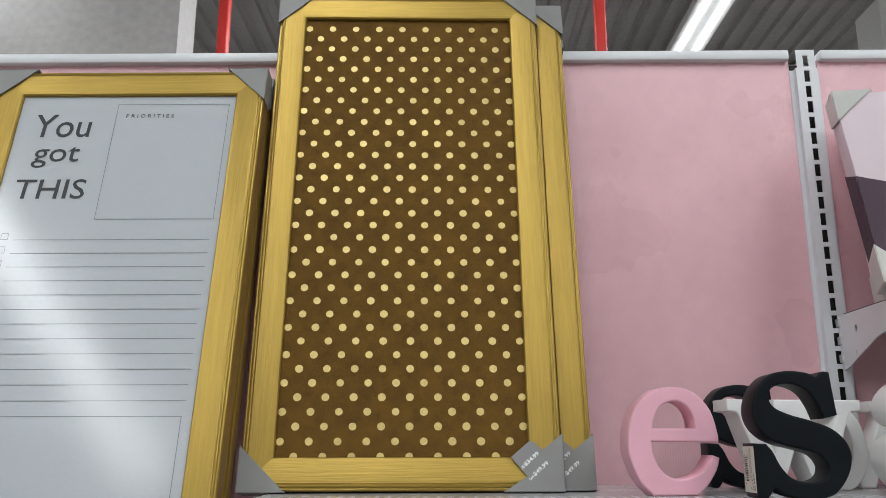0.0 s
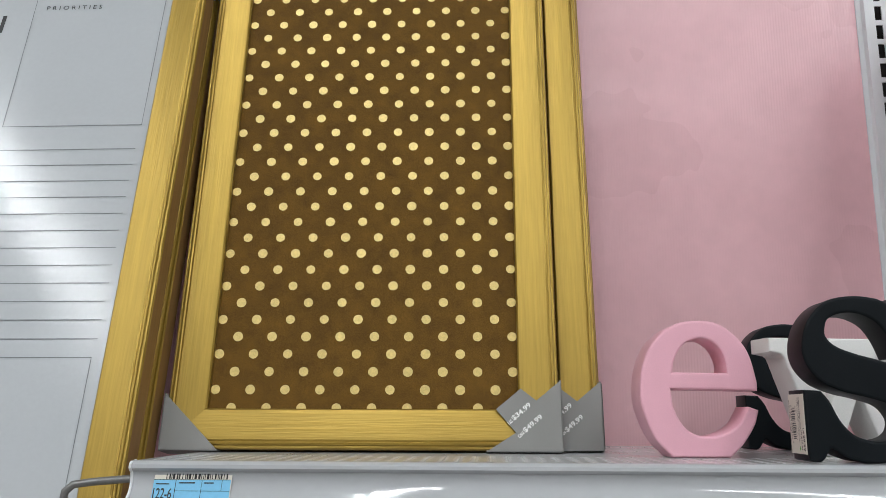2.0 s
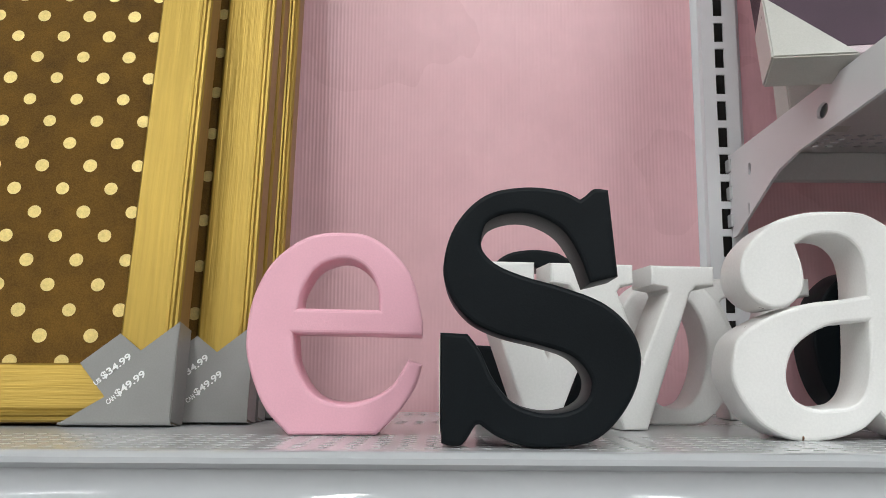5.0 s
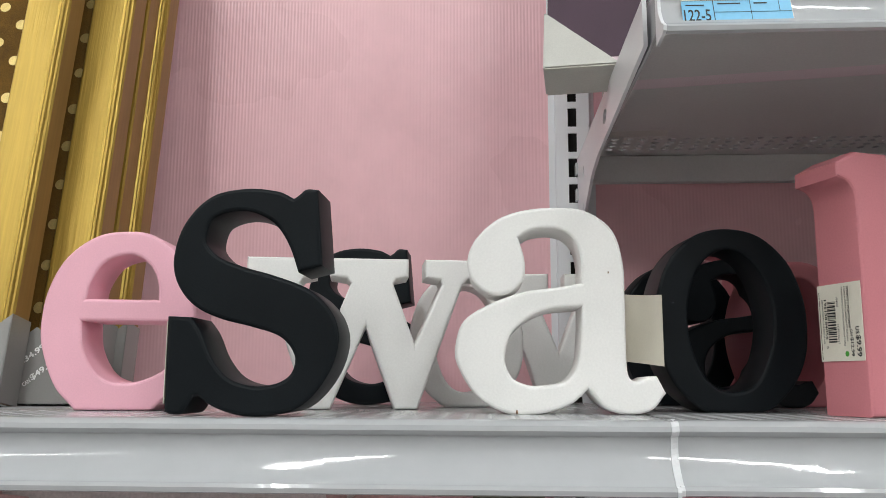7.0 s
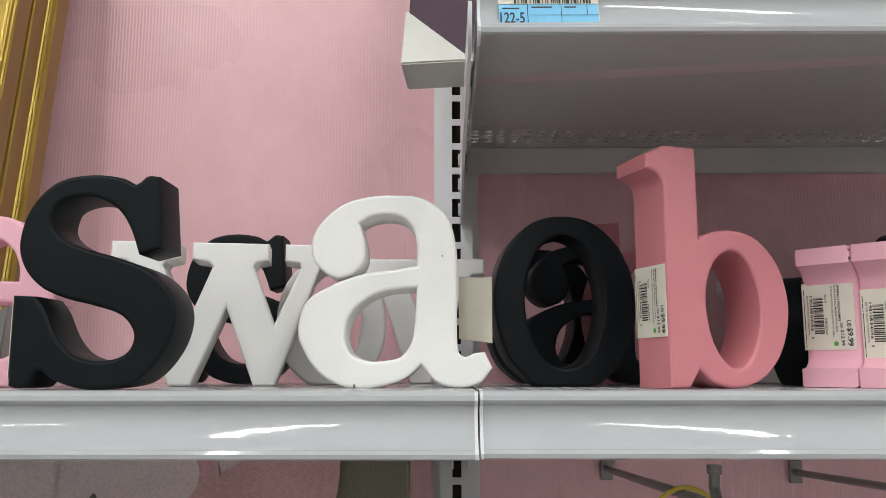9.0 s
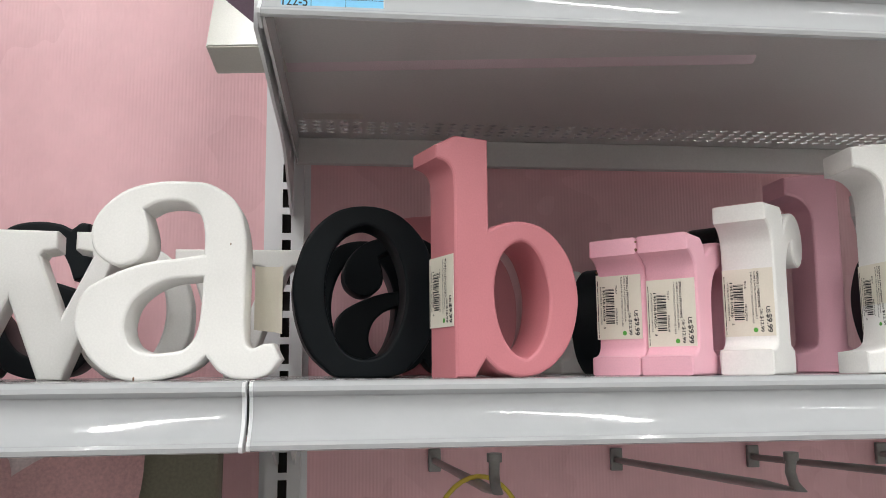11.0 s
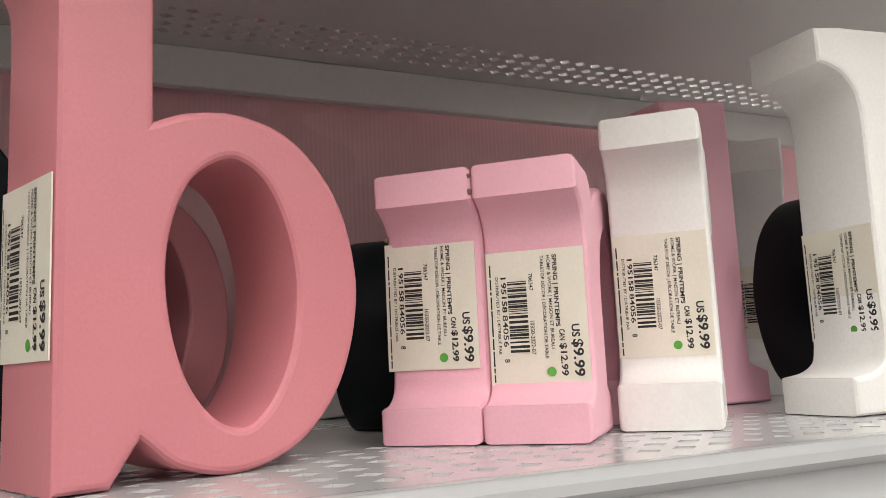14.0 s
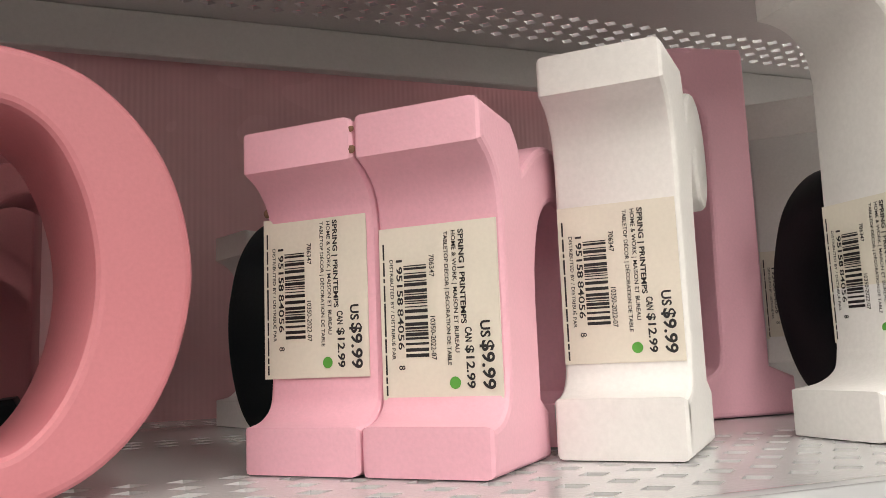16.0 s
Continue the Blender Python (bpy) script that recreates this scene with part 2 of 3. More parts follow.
def outline(text, scale=1.0, step=7):
    """A closed outline from 'x,y' points in millimetres: smooth through them, sharp at those marked *."""
    pts = []
    for w in text.split():
        c = w.endswith("*")
        x, y = w.rstrip("*").split(",")
        pts.append((Vector((float(x), float(y))) * 0.001 * scale, c))
    out, n = [], len(pts)
    for i in range(n):
        (p1, c1), (p2, c2) = pts[i], pts[(i + 1) % n]
        if c1 and c2:
            out.append(p1)
            continue
        p0, p3 = pts[i - 1][0], pts[(i + 2) % n][0]
        d = (p2 - p1).length
        t1 = (p2 - p1) if c1 else (p2 - p0) * (d / max(1e-6, (p1 - p0).length + d))
        t2 = (p2 - p1) if c2 else (p3 - p1) * (d / max(1e-6, (p3 - p2).length + d))
        for k in range(step):
            t = k / step
            h = (2 * t ** 3 - 3 * t * t + 1, t ** 3 - 2 * t * t + t, -2 * t ** 3 + 3 * t * t, t ** 3 - t * t)
            out.append(p1 * h[0] + t1 * h[1] + p2 * h[2] + t2 * h[3])
    return out


# ---- the shelving: panels, uprights, shelves, brackets ----
PANEL_TOP = 2.137


def panel(x0, x1, z0, z1, name, label):
    ob = thing(name, Matrix(), label, "wall panel", kind="structure",
               me=box(name, x0, x1, 0.012, 0.018, z0, z1, M_PANEL))
    return ob


panel(-0.739, -0.022, 0.15, PANEL_TOP, "wall_panel_middle", "pink ribbed plastic back panel of the shelving bay")
panel(0.022, 0.79, 0.15, PANEL_TOP, "wall_panel_right", "pink ribbed plastic back panel behind the upper shelf")
panel(-1.60, -0.785, 0.15, PANEL_TOP, "wall_panel_left", "pink ribbed plastic back panel behind the planner boards")

for x0, x1 in ((-0.742, -0.024), (0.024, 0.79), (-1.6, -0.785)):
    bm = box_bm(x0, x1, 0.000, 0.03, PANEL_TOP - 0.003, PANEL_TOP + 0.013, 0.003)
    thing("trim_top_rail", Matrix(), "white steel rail capping the pink panels", "rail", kind="structure",
          me=from_bm("trim_top_rail", bm, M_POST, 40))


def upright(x):
    """A slotted steel post: a front web with a column of slots an inch apart, side walls and flanges."""
    root = thing("slotted_upright", Matrix.Translation((x, 0, 0)), "white steel upright with a column of slots", "upright", "uprights", "structure")
    z0, z1, pitch, w, sw, sh = 0.1, PANEL_TOP + 0.012, 0.0254, 0.0145, 0.0043, 0.0094
    phase = 1.775 - 0.1
    first = phase - math.floor(phase / pitch) * pitch
    verts, faces = [], []

    def quad(a, b, c, d):
        i = len(verts)
        verts.extend((a, b, c, d))
        faces.append((i, i + 1, i + 2, i + 3))

    zc = z0 + first
    quad((-w, 0, z0), (w, 0, z0), (w, 0, zc - pitch / 2), (-w, 0, zc - pitch / 2))
    while zc + pitch / 2 < z1:
        a, b = zc - pitch / 2, zc + pitch / 2
        quad((-w, 0, a), (-sw, 0, a), (-sw, 0, b), (-w, 0, b))
        quad((sw, 0, a), (w, 0, a), (w, 0, b), (sw, 0, b))
        quad((-sw, 0, a), (sw, 0, a), (sw, 0, zc - sh), (-sw, 0, zc - sh))
        quad((-sw, 0, zc + sh), (sw, 0, zc + sh), (sw, 0, b), (-sw, 0, b))
        quad((-sw, 0, zc - sh), (sw, 0, zc - sh), (sw, 0.0022, zc - sh), (-sw, 0.0022, zc - sh))
        quad((sw, 0, zc + sh), (-sw, 0, zc + sh), (-sw, 0.0022, zc + sh), (sw, 0.0022, zc + sh))
        quad((-sw, 0, zc + sh), (-sw, 0, zc - sh), (-sw, 0.0022, zc - sh), (-sw, 0.0022, zc + sh))
        quad((sw, 0, zc - sh), (sw, 0, zc + sh), (sw, 0.0022, zc + sh), (sw, 0.0022, zc - sh))
        zc += pitch
    quad((-w, 0, zc - pitch / 2), (w, 0, zc - pitch / 2), (w, 0, z1), (-w, 0, z1))
    part("slotted_web", mesh_from("slotted_web", verts, faces, M_POST), root)
    for s in (-1, 1):
        pts = ((s * w, 0.0), (s * (w + 0.002), 0.0), (s * (w + 0.002), 0.010), (s * 0.0225, 0.010), (s * 0.0225, 0.013), (s * w, 0.013))
        if s < 0:
            pts = pts[::-1]
        vs = [(px, py, z) for z in (z0, z1 - 0.03) for px, py in pts]
        k = len(pts)
        fs = [(i, (i + 1) % k, (i + 1) % k + k, i + k) for i in range(k)] + [tuple(range(k))[::-1], tuple(range(k, 2 * k))]
        part("side_flange", mesh_from("side_flange", vs, fs, M_POST), root)
    # no wall of the post: dark sheet standing in for shade inside it
    part("slot_shade_sheet", box("slot_shade_sheet", -0.0222, 0.0222, 0.0135, 0.018, z0, z1 - 0.02, M_DARK), root)


upright(0.0)
upright(-0.762)

def deck_mesh(width, rows, depth, thick=0.0022):
    """A steel sheet from y = 0 back to depth with rows of diamond holes at the given distances from the front."""
    verts, faces = [], []

    def quad(*q):
        i = len(verts)
        verts.extend(q)
        faces.append(tuple(range(i, i + len(q))))

    pitch, ry, hw, hl = 0.0127, 0.0110, 0.0045, 0.0037
    edges = sorted(rows)
    y = 0.0
    n = int(width / pitch)
    x_off = (width - n * pitch) / 2
    for r in edges + [None]:
        y1 = depth if r is None else r - ry / 2
        if y1 > y + 1e-5:
            for z, flip in ((0, False), (-thick, True)):
                q = [(0, y, z), (width, y, z), (width, y1, z), (0, y1, z)]
                quad(*(q[::-1] if flip else q))
        if r is None:
            break
        a, b = r - ry / 2, r + ry / 2
        for z, flip in ((0, False), (-thick, True)):
            for q in ([(0, a, z), (x_off, a, z), (x_off, b, z), (0, b, z)],
                      [(width - x_off, a, z), (width, a, z), (width, b, z), (width - x_off, b, z)]):
                quad(*(q[::-1] if flip else q))
        for i in range(n):
            xa = x_off + i * pitch
            xb, xm = xa + pitch, xa + pitch / 2
            d = [(xm - hw, r), (xm, r - hl), (xm + hw, r), (xm, r + hl)]
            c = [(xa, a), (xb, a), (xb, b), (xa, b)]
            for z, flip in ((0, False), (-thick, True)):
                for q in ((c[0], c[1], d[1], d[0]), (c[1], c[2], d[2], d[1]), (c[2], c[3], d[3], d[2]), (c[3], c[0], d[0], d[3])):
                    q = [(px, py, z) for px, py in q]
                    quad(*(q[::-1] if flip else q))
            for k in range(4):
                p, q2 = d[k], d[(k + 1) % 4]
                quad((p[0], p[1], 0), (q2[0], q2[1], 0), (q2[0], q2[1], -thick), (p[0], p[1], -thick))
        y = b
    return verts, faces


def ticket(parent, x, y, z, number, tilt):
    """A blue and white shelf ticket with a bar code in the price channel."""
    m = Matrix.Translation((x, y, z)) @ pose(0, 0, 0, tilt, 0, 0)
    ob = part("shelf_ticket", box("shelf_ticket", 0, 0.058, -0.0004, 0, 0, 0.027, M_PAPER), parent, "white paper shelf ticket with a blue field", m)

    def on(px, py):
        return (px * 0.001, -0.0009, py * 0.001)

    part("blue_field", box("blue_field", 0.0, 0.0575, -0.0007, -0.0003, 0.003, 0.019, M_BLUE), ob)
    part("lower_field", box("lower_field", 0.019, 0.0575, -0.0007, -0.0003, 0.0003, 0.003, M_BLUE), ob)
    part("barcode", bars("barcode", barcode_rects(9, 55, 19.5, 26, number), on, M_INK), ob)
    part("ticket_number", lettering("ticket_number", [("122-" + str(number), 0.8, 5.0, 14, 8.0)], on, M_INK), ob)
    rules = [(16.5, 16.9, 3, 19), (36, 36.3, 3, 19), (51, 51.3, 11, 19), (16.5, 57.5, 10.8, 11.1), (0, 57.5, 18.9, 19.2),
             (2, 12, 15.5, 16.3), (19, 31, 16.3, 17.2), (38, 45, 16.3, 17.2), (20, 34, 1.2, 2.0), (36, 52, 1.0, 2.2)]
    part("printed_grid", bars("printed_grid", rules, on, M_INK), ob)


def shelf(x0, x1, top, front, label, number=None, rows=(), back=-0.004):
    """Steel shelf: perforated deck, beaded front lip with a sloping price channel, folded ends and a back flange."""
    root = thing("gondola_shelf", Matrix.Translation((x0, front, top)), label, "shelf", "steel shelves")
    w, d = x1 - x0, back - front
    v, f = deck_mesh(w, [r for r in rows if r < d - 0.01], d)
    deck = mesh_from("deck", v, f, M_STEEL)
    deck.materials.append(M_STEEL_UNDER)
    for p in deck.polygons:
        if p.center.z < -0.002:
            p.material_index = 1
    part("deck", deck, root)
    # front lip, drawn in y and z from the deck edge down over the bead and the hollow channel
    prof = [(0.006, 0.0), (0.002, 0.0004), (-0.001, -0.0004), (-0.003, -0.0025), (-0.0032, -0.0050), (-0.0016, -0.0068), (0.0004, -0.0078)]
    for k in range(1, 9):
        t = k / 8
        prof.append((0.0006 - 0.0085 * t - -0.0042 * math.sin(math.pi * t), -0.0078 - 0.0222 * t))
    prof += [(-0.0100, -0.0304), (-0.0114, -0.0322), (-0.0108, -0.0346), (-0.0085, -0.0354), (-0.0060, -0.0340), (-0.0055, -0.0300), (0.004, -0.0300), (0.004, -0.004)]
    k = len(prof)
    xs = (0.0, w)
    vs = [(x, py, pz) for x in xs for py, pz in prof]
    fs = [(i, (i + 1) % k, (i + 1) % k + k, i + k) for i in range(k)] + [tuple(range(k)), tuple(range(2 * k - 1, k - 1, -1))]
    me = mesh_from("front_lip", vs, fs, M_LIP, 38)
    bm = bmesh.new()
    bm.from_mesh(me)
    bmesh.ops.recalc_face_normals(bm, faces=bm.faces)
    bm.to_mesh(me)
    bm.free()
    part("front_lip", me, root)
    edge = [(y - 0.0011, z) for y, z in prof[2:19]] + [(0.006, -0.0362), (0.006, 0.0006)]
    for xa in (-0.0004, w - 0.0014):
        m = prism("lip_end", [(y, z) for y, z in edge], xa, xa + 0.0018, M_POST)
        m.transform(Matrix(((0, 1, 0, 0), (1, 0, 0, 0), (0, 0, 1, 0), (0, 0, 0, 1))))
        part("lip_end", m, root)
    for x in (0.0, w - 0.002):
        part("end_fold", box("end_fold", x, x + 0.002, 0.003, d, -0.028, -0.0025, M_STEEL), root)
    part("back_flange", box("back_flange", 0.0, w, d - 0.009, d, -0.0285, -0.0024, M_STEEL_UNDER, 0.0012), root)
    if number:
        ticket(root, 0.012 if number == 5 else 0.018, -0.0052, -0.0318, number, -17)
    return root


front_rows = [0.018 + 0.0125 * i for i in range(7)]
shelf(-0.754, 0.0072, Z0, -0.368, "white steel shelf with a perforated deck and price channel", 6, front_rows + [0.20, 0.2125, 0.225] + [0.31, 0.3225, 0.335])
shelf(0.0092, 0.80, Z0, -0.362, "white steel shelf with a perforated deck and scuffed lip", None, front_rows + [0.20, 0.2125, 0.225] + [0.31, 0.3225, 0.335])
shelf(0.0092, 0.80, 1.7345, -0.362, "white steel upper shelf holding wrapped canvases", 5, [0.296, 0.307, 0.318, 0.329])
shelf(-0.754, 0.007, 1.045, -0.34, "white steel lower shelf holding a floral canvas", None, [])
shelf(-1.52, -0.766, 1.2565, -0.362, "white steel lower shelf holding framed planner boards", None, front_rows)


def bracket(x, top, thick=0.0024):
    """Tapered shelf bracket with hook tongues, round and oblong holes."""
    root = thing("shelf_bracket", Matrix.Translation((x, 0, top)), "white tapered steel shelf bracket hooked into the upright", "bracket", "shelf brackets")
    pts = [(-0.002, -0.002), (-0.345, -0.002), (-0.345, -0.030), (-0.150, -0.037), (-0.112, -0.042), (-0.098, -0.046), (-0.012, -0.078), (-0.002, -0.078)]
    cu = bpy.data.curves.new("plate", "CURVE")
    cu.dimensions, cu.fill_mode, cu.extrude, cu.bevel_depth = "2D", "BOTH", thick / 2, 0.0
    loops = [pts]
    for cy, cz, ry, rz in ((-0.050, -0.026, 0.004, 0.0055), (-0.045, -0.060, 0.002, 0.006), (-0.190, -0.020, 0.009, 0.0055)):
        loops.append([(cy + ry * math.cos(a), cz + rz * math.sin(a)) for a in [k * math.tau / 14 for k in range(14)]])
    for lp in loops:
        sp = cu.splines.new("POLY")
        sp.points.add(len(lp) - 1)
        sp.use_cyclic_u = True
        for p, c in zip(sp.points, lp):
            p.co = (c[0], c[1], 0, 1)
    me = curve_mesh("plate", cu, M_POST, None)
    me.transform(Matrix(((0, 0, 1, 0), (1, 0, 0, 0), (0, 1, 0, 0), (0, 0, 0, 1))))
    part("plate", me, root)
    for dz in (-0.0116, -0.0370, -0.0624):
        part("tongue", box("tongue", -0.0035, 0.001, -0.006, 0.004, dz - 0.006, dz + 0.006, M_STEEL, 0.001), root)


bracket(0.0052, 1.7335)
bracket(-0.0045, Z0 - 0.003)
bracket(0.0120, Z0 - 0.003)


# ---- the store round the shelving ----
def store():
    thing("floor", Matrix(), "grey polished concrete store floor", "floor", kind="structure", me=box("floor", -11, 11, -9, 12, -0.1, 0, M_FLOOR))
    for nm, b4 in (("wall_north", (-11, 11, 12, 12.2)), ("wall_south", (-11, 11, -9.2, -9)), ("wall_west", (-11.2, -11, -9, 12)), ("wall_east", (11, 11.2, -9, 12))):
        thing(nm, Matrix(), "pale painted store wall", "wall", kind="structure", me=box(nm, *b4, 0, CEIL + 0.2, M_WALL))
    prof, x = [], -11.0
    while x < 11:
        prof += [(x, 0.0), (x + 0.09, 0.0), (x + 0.11, 0.04), (x + 0.17, 0.04)]
        x += 0.19
    vs = [(px, y, CEIL + pz) for y in (-9, 12) for px, pz in prof]
    k = len(prof)
    fs = [(i + k, i + 1 + k, i + 1, i) for i in range(k - 1)]
    thing("ceiling", pose(0, 0, 0, 0, 0, 0), "corrugated steel roof deck", "ceiling", kind="structure", me=mesh_from("ceiling", vs, fs, M_DECK))
    for y in (-6, -2.5, 1.0, 3.2, 7.2, 10):
        thing("ceiling_beam", Matrix(), "grey painted steel roof beam", "beam", "roof beams", "structure",
              me=box("ceiling_beam", -11, 11, y - 0.09, y + 0.09, CEIL - 0.32, CEIL - 0.005, M_BEAM, 0.01))
    for x, y in ((-2.10, 4.0), (0.49, 4.0)):
        thing("column", Matrix.Translation((x, y, 0)), "red painted steel column rising to the roof deck", "column", "red columns", "structure",
              me=box("column", -0.036, 0.036, -0.036, 0.036, 0, CEIL - 0.01, M_RED, 0.01))
    for lx in LAMP_X:
        for ly in (-4.6, 4.6):
            fix = thing("ceiling_light", Matrix.Translation((lx, ly, 4.88)), "long white fluorescent strip light", "lamp", "strip lights")
            part("housing", box("housing", -0.15, 0.15, -3.0, 3.0, 0.03, 0.10, M_WALL, 0.01), fix)
            for s in (-0.075, 0.075):
                part("tube", tube("tube", ((s, -2.98, 0.012), (s, 2.98, 0.012)), 0.014, glow), fix)
            for s in (-2.2, 2.2):
                part("hanger", tube("hanger", ((0, s, 0.10), (0, s, CEIL - 4.88)), 0.006, M_WIRE), fix)


store()
# added out of view: cuts low light and bounces some under the shelf
thing("wall_light_block", Matrix(), "plain unseen wall added behind the camera to block and bounce light", "wall", kind="structure",
      me=box("wall_light_block", -9, 9, -2.6, -2.3, 0, 2.2, M_WALL))
thing("wall_bulkhead_left", Matrix(), "grey painted bulkhead under the roof", "wall", kind="structure", me=box("wall_bulkhead_left", -10.9, -2.2, 3.4, 3.7, 3.0, CEIL - 0.33, M_DECK))
thing("wall_bulkhead_right", Matrix(), "white painted bulkhead under the roof", "wall", kind="structure", me=box("wall_bulkhead_right", 3.1, 10.9, 5.2, 5.6, 3.0, CEIL - 0.33, M_WALL))


# ---- framed boards ----
def rail_mesh(length, width, depth):
    """A mitred picture moulding along x, its outer edge at z = 0, inner edge at z = width, front at y = 0."""
    prof = [(0.0, depth), (0.0, 0.004), (0.0012, 0.0022), (0.003, 0.0022), (0.0040, 0.0005), (0.0055, 0.0), (0.0068, 0.0010), (0.0085, 0.0),
            (width - 0.004, 0.0015), (width - 0.0015, 0.0022), (width, 0.0040), (width, 0.0120), (width - 0.006, depth)]
    k = len(prof)
    vs = [(z, y, z) for z, y in prof] + [(length - z, y, z) for z, y in prof]
    fs = [(i, i + k, (i + 1) % k + k, (i + 1) % k) for i in range(k)] + [tuple(range(k)), tuple(range(2 * k - 1, k - 1, -1))]
    me = mesh_from("rail", vs, fs, M_GOLD_V, 30)
    # outer side gets the brown with shade mixed into its colour
    me.materials.append(M_GOLD_SIDE_SHADE)
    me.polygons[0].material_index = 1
    return me


def frame_parts(root, w, h, width, depth):
    for nm, L, m in (("bottom_rail", w, Matrix()), ("top_rail", w, Matrix.Translation((w, 0, h)) @ pose(0, 0, 0, 0, 180, 0)),
                     ("left_rail", h, Matrix.Translation((0, 0, h)) @ pose(0, 0, 0, 0, 90, 0)),
                     ("right_rail", h, Matrix.Translation((w, 0, 0)) @ pose(0, 0, 0, 0, -90, 0))):
        part(nm, rail_mesh(L, width, depth), root, "brushed gold moulding", m)


def corner_cap(root, w, h, depth, corner, pts):
    """A folded cardboard corner: front flap cut to pts (from the corner, x inward and z inward), and two side flaps."""
    sx, sz = corner
    ox, oz = (0 if sx > 0 else w), (0 if sz > 0 else h)
    poly = [(ox + sx * a * 0.001, oz + sz * b * 0.001) for a, b in pts]
    lx, lz = max(a for a, b in pts) * 0.001, max(b for a, b in pts) * 0.001
    if sx * sz < 0:
        poly = poly[::-1]
    cap = part("corner_protector", prism("corner_protector", poly, -0.0022, -0.0006, M_CARD), root, "folded grey cardboard corner protector")
    xa, xb = sorted((ox - sx * 0.0022, ox - sx * 0.0008))
    za, zb = sorted((oz, oz + sz * lz))
    part("side_flap", box("side_flap", xa, xb, -0.0022, depth, za, zb, M_CARD, 0.0004), cap)
    xa, xb = sorted((ox - sx * 0.0022, ox + sx * lx))
    za, zb = sorted((oz - sz * 0.0022, oz - sz * 0.0008))
    part("bottom_flap", box("bottom_flap", xa, xb, -0.0022, depth, za, zb, M_CARD, 0.0004), cap)
    return cap


PLAIN = ((-2, -2), (52, -2), (-2, 50))
PRICED = ((-2, -2), (67, -2), (40, 15), (58, 36), (35, 55), (21, 44), (-2, 63))
FW, FH, FR, FD = 0.3625, 0.689, 0.0370, 0.024


def cork_board(m):
    root = thing("cork_board", m, "gold framed brown cork board with gold polka dots", "cork board", "cork boards")
    frame_parts(root, FW, FH, FR, FD)
    part("cork_panel", box("cork_panel", FR - 0.004, FW - FR + 0.004, 0.0085, 0.0125, FR - 0.004, FH - FR + 0.004, M_CORK), root, "brown cork sheet")
    part("backing_board", box("backing_board", 0.004, FW - 0.004, 0.0165, 0.0225, 0.004, FH - 0.004, M_DARK), root)
    rng = random.Random(4)
    verts, faces = [], []
    px, pz, r = 0.0329, 0.0171, 0.0046
    row, z = 0, FR + 0.0015
    while z < FH - FR + 0.002:
        x = FR + 0.0045 + (px / 2 if row % 2 == 0 else 0)
        while x < FW - FR + 0.003:
            b = len(verts)
            rr = r * rng.uniform(0.95, 1.04)
            verts += [(min(max(x + rr * math.cos(a), FR - 0.003), FW - FR + 0.003), 0.0081, min(max(z + rr * math.sin(a), FR - 0.003), FH - FR + 0.003)) for a in [k * math.tau / 18 for k in range(18)]]
            faces.append(tuple(range(b, b + 18)))
            x += px
        z += pz
        row += 1
    part("polka_dots", mesh_from("polka_dots", verts, faces, M_FOIL), root, "printed gold foil dots")
    for c, p in (((1, 1), PLAIN), ((1, -1), PLAIN), ((-1, -1), PLAIN), ((-1, 1), PRICED)):
        cap = corner_cap(root, FW, FH, FD, c, p)
        if p is PRICED:
            ca = math.cos(radians(40))
            sa = math.sin(radians(40))

            def on(x, y):
                return (FW - 0.0490 + (x * ca - y * sa) * 0.00095, -0.0027, 0.0185 + (x * sa + y * ca) * 0.00095)
            part("price", lettering("price", [("US", 4.5, 0.5, 4.8, 3.4), ("$34.99", 10.5, 0, 22.5, 5.6), ("CAN", 3.8, -15, 6.4, 3.4), ("$49.99", 11.3, -15.5, 22.5, 5.6)], on, M_WHITEINK), cap)
    return root


CORK = (-0.7875, -0.2290, Z0 + 0.0034)
cork = cork_board(Matrix.Translation(CORK) @ pose(0, 0, 0, -9.9, 0, 1.5))
for dx, dy, lean in ((0.040, 0.030, -9.8), (0.041, 0.056, -9.6), (0.048, 0.083, -9.3)):
    copy_thing(cork, Matrix.Translation((CORK[0] + dx, CORK[1] + dy, CORK[2])) @ pose(0, 0, 0, lean, 0, 1.5))


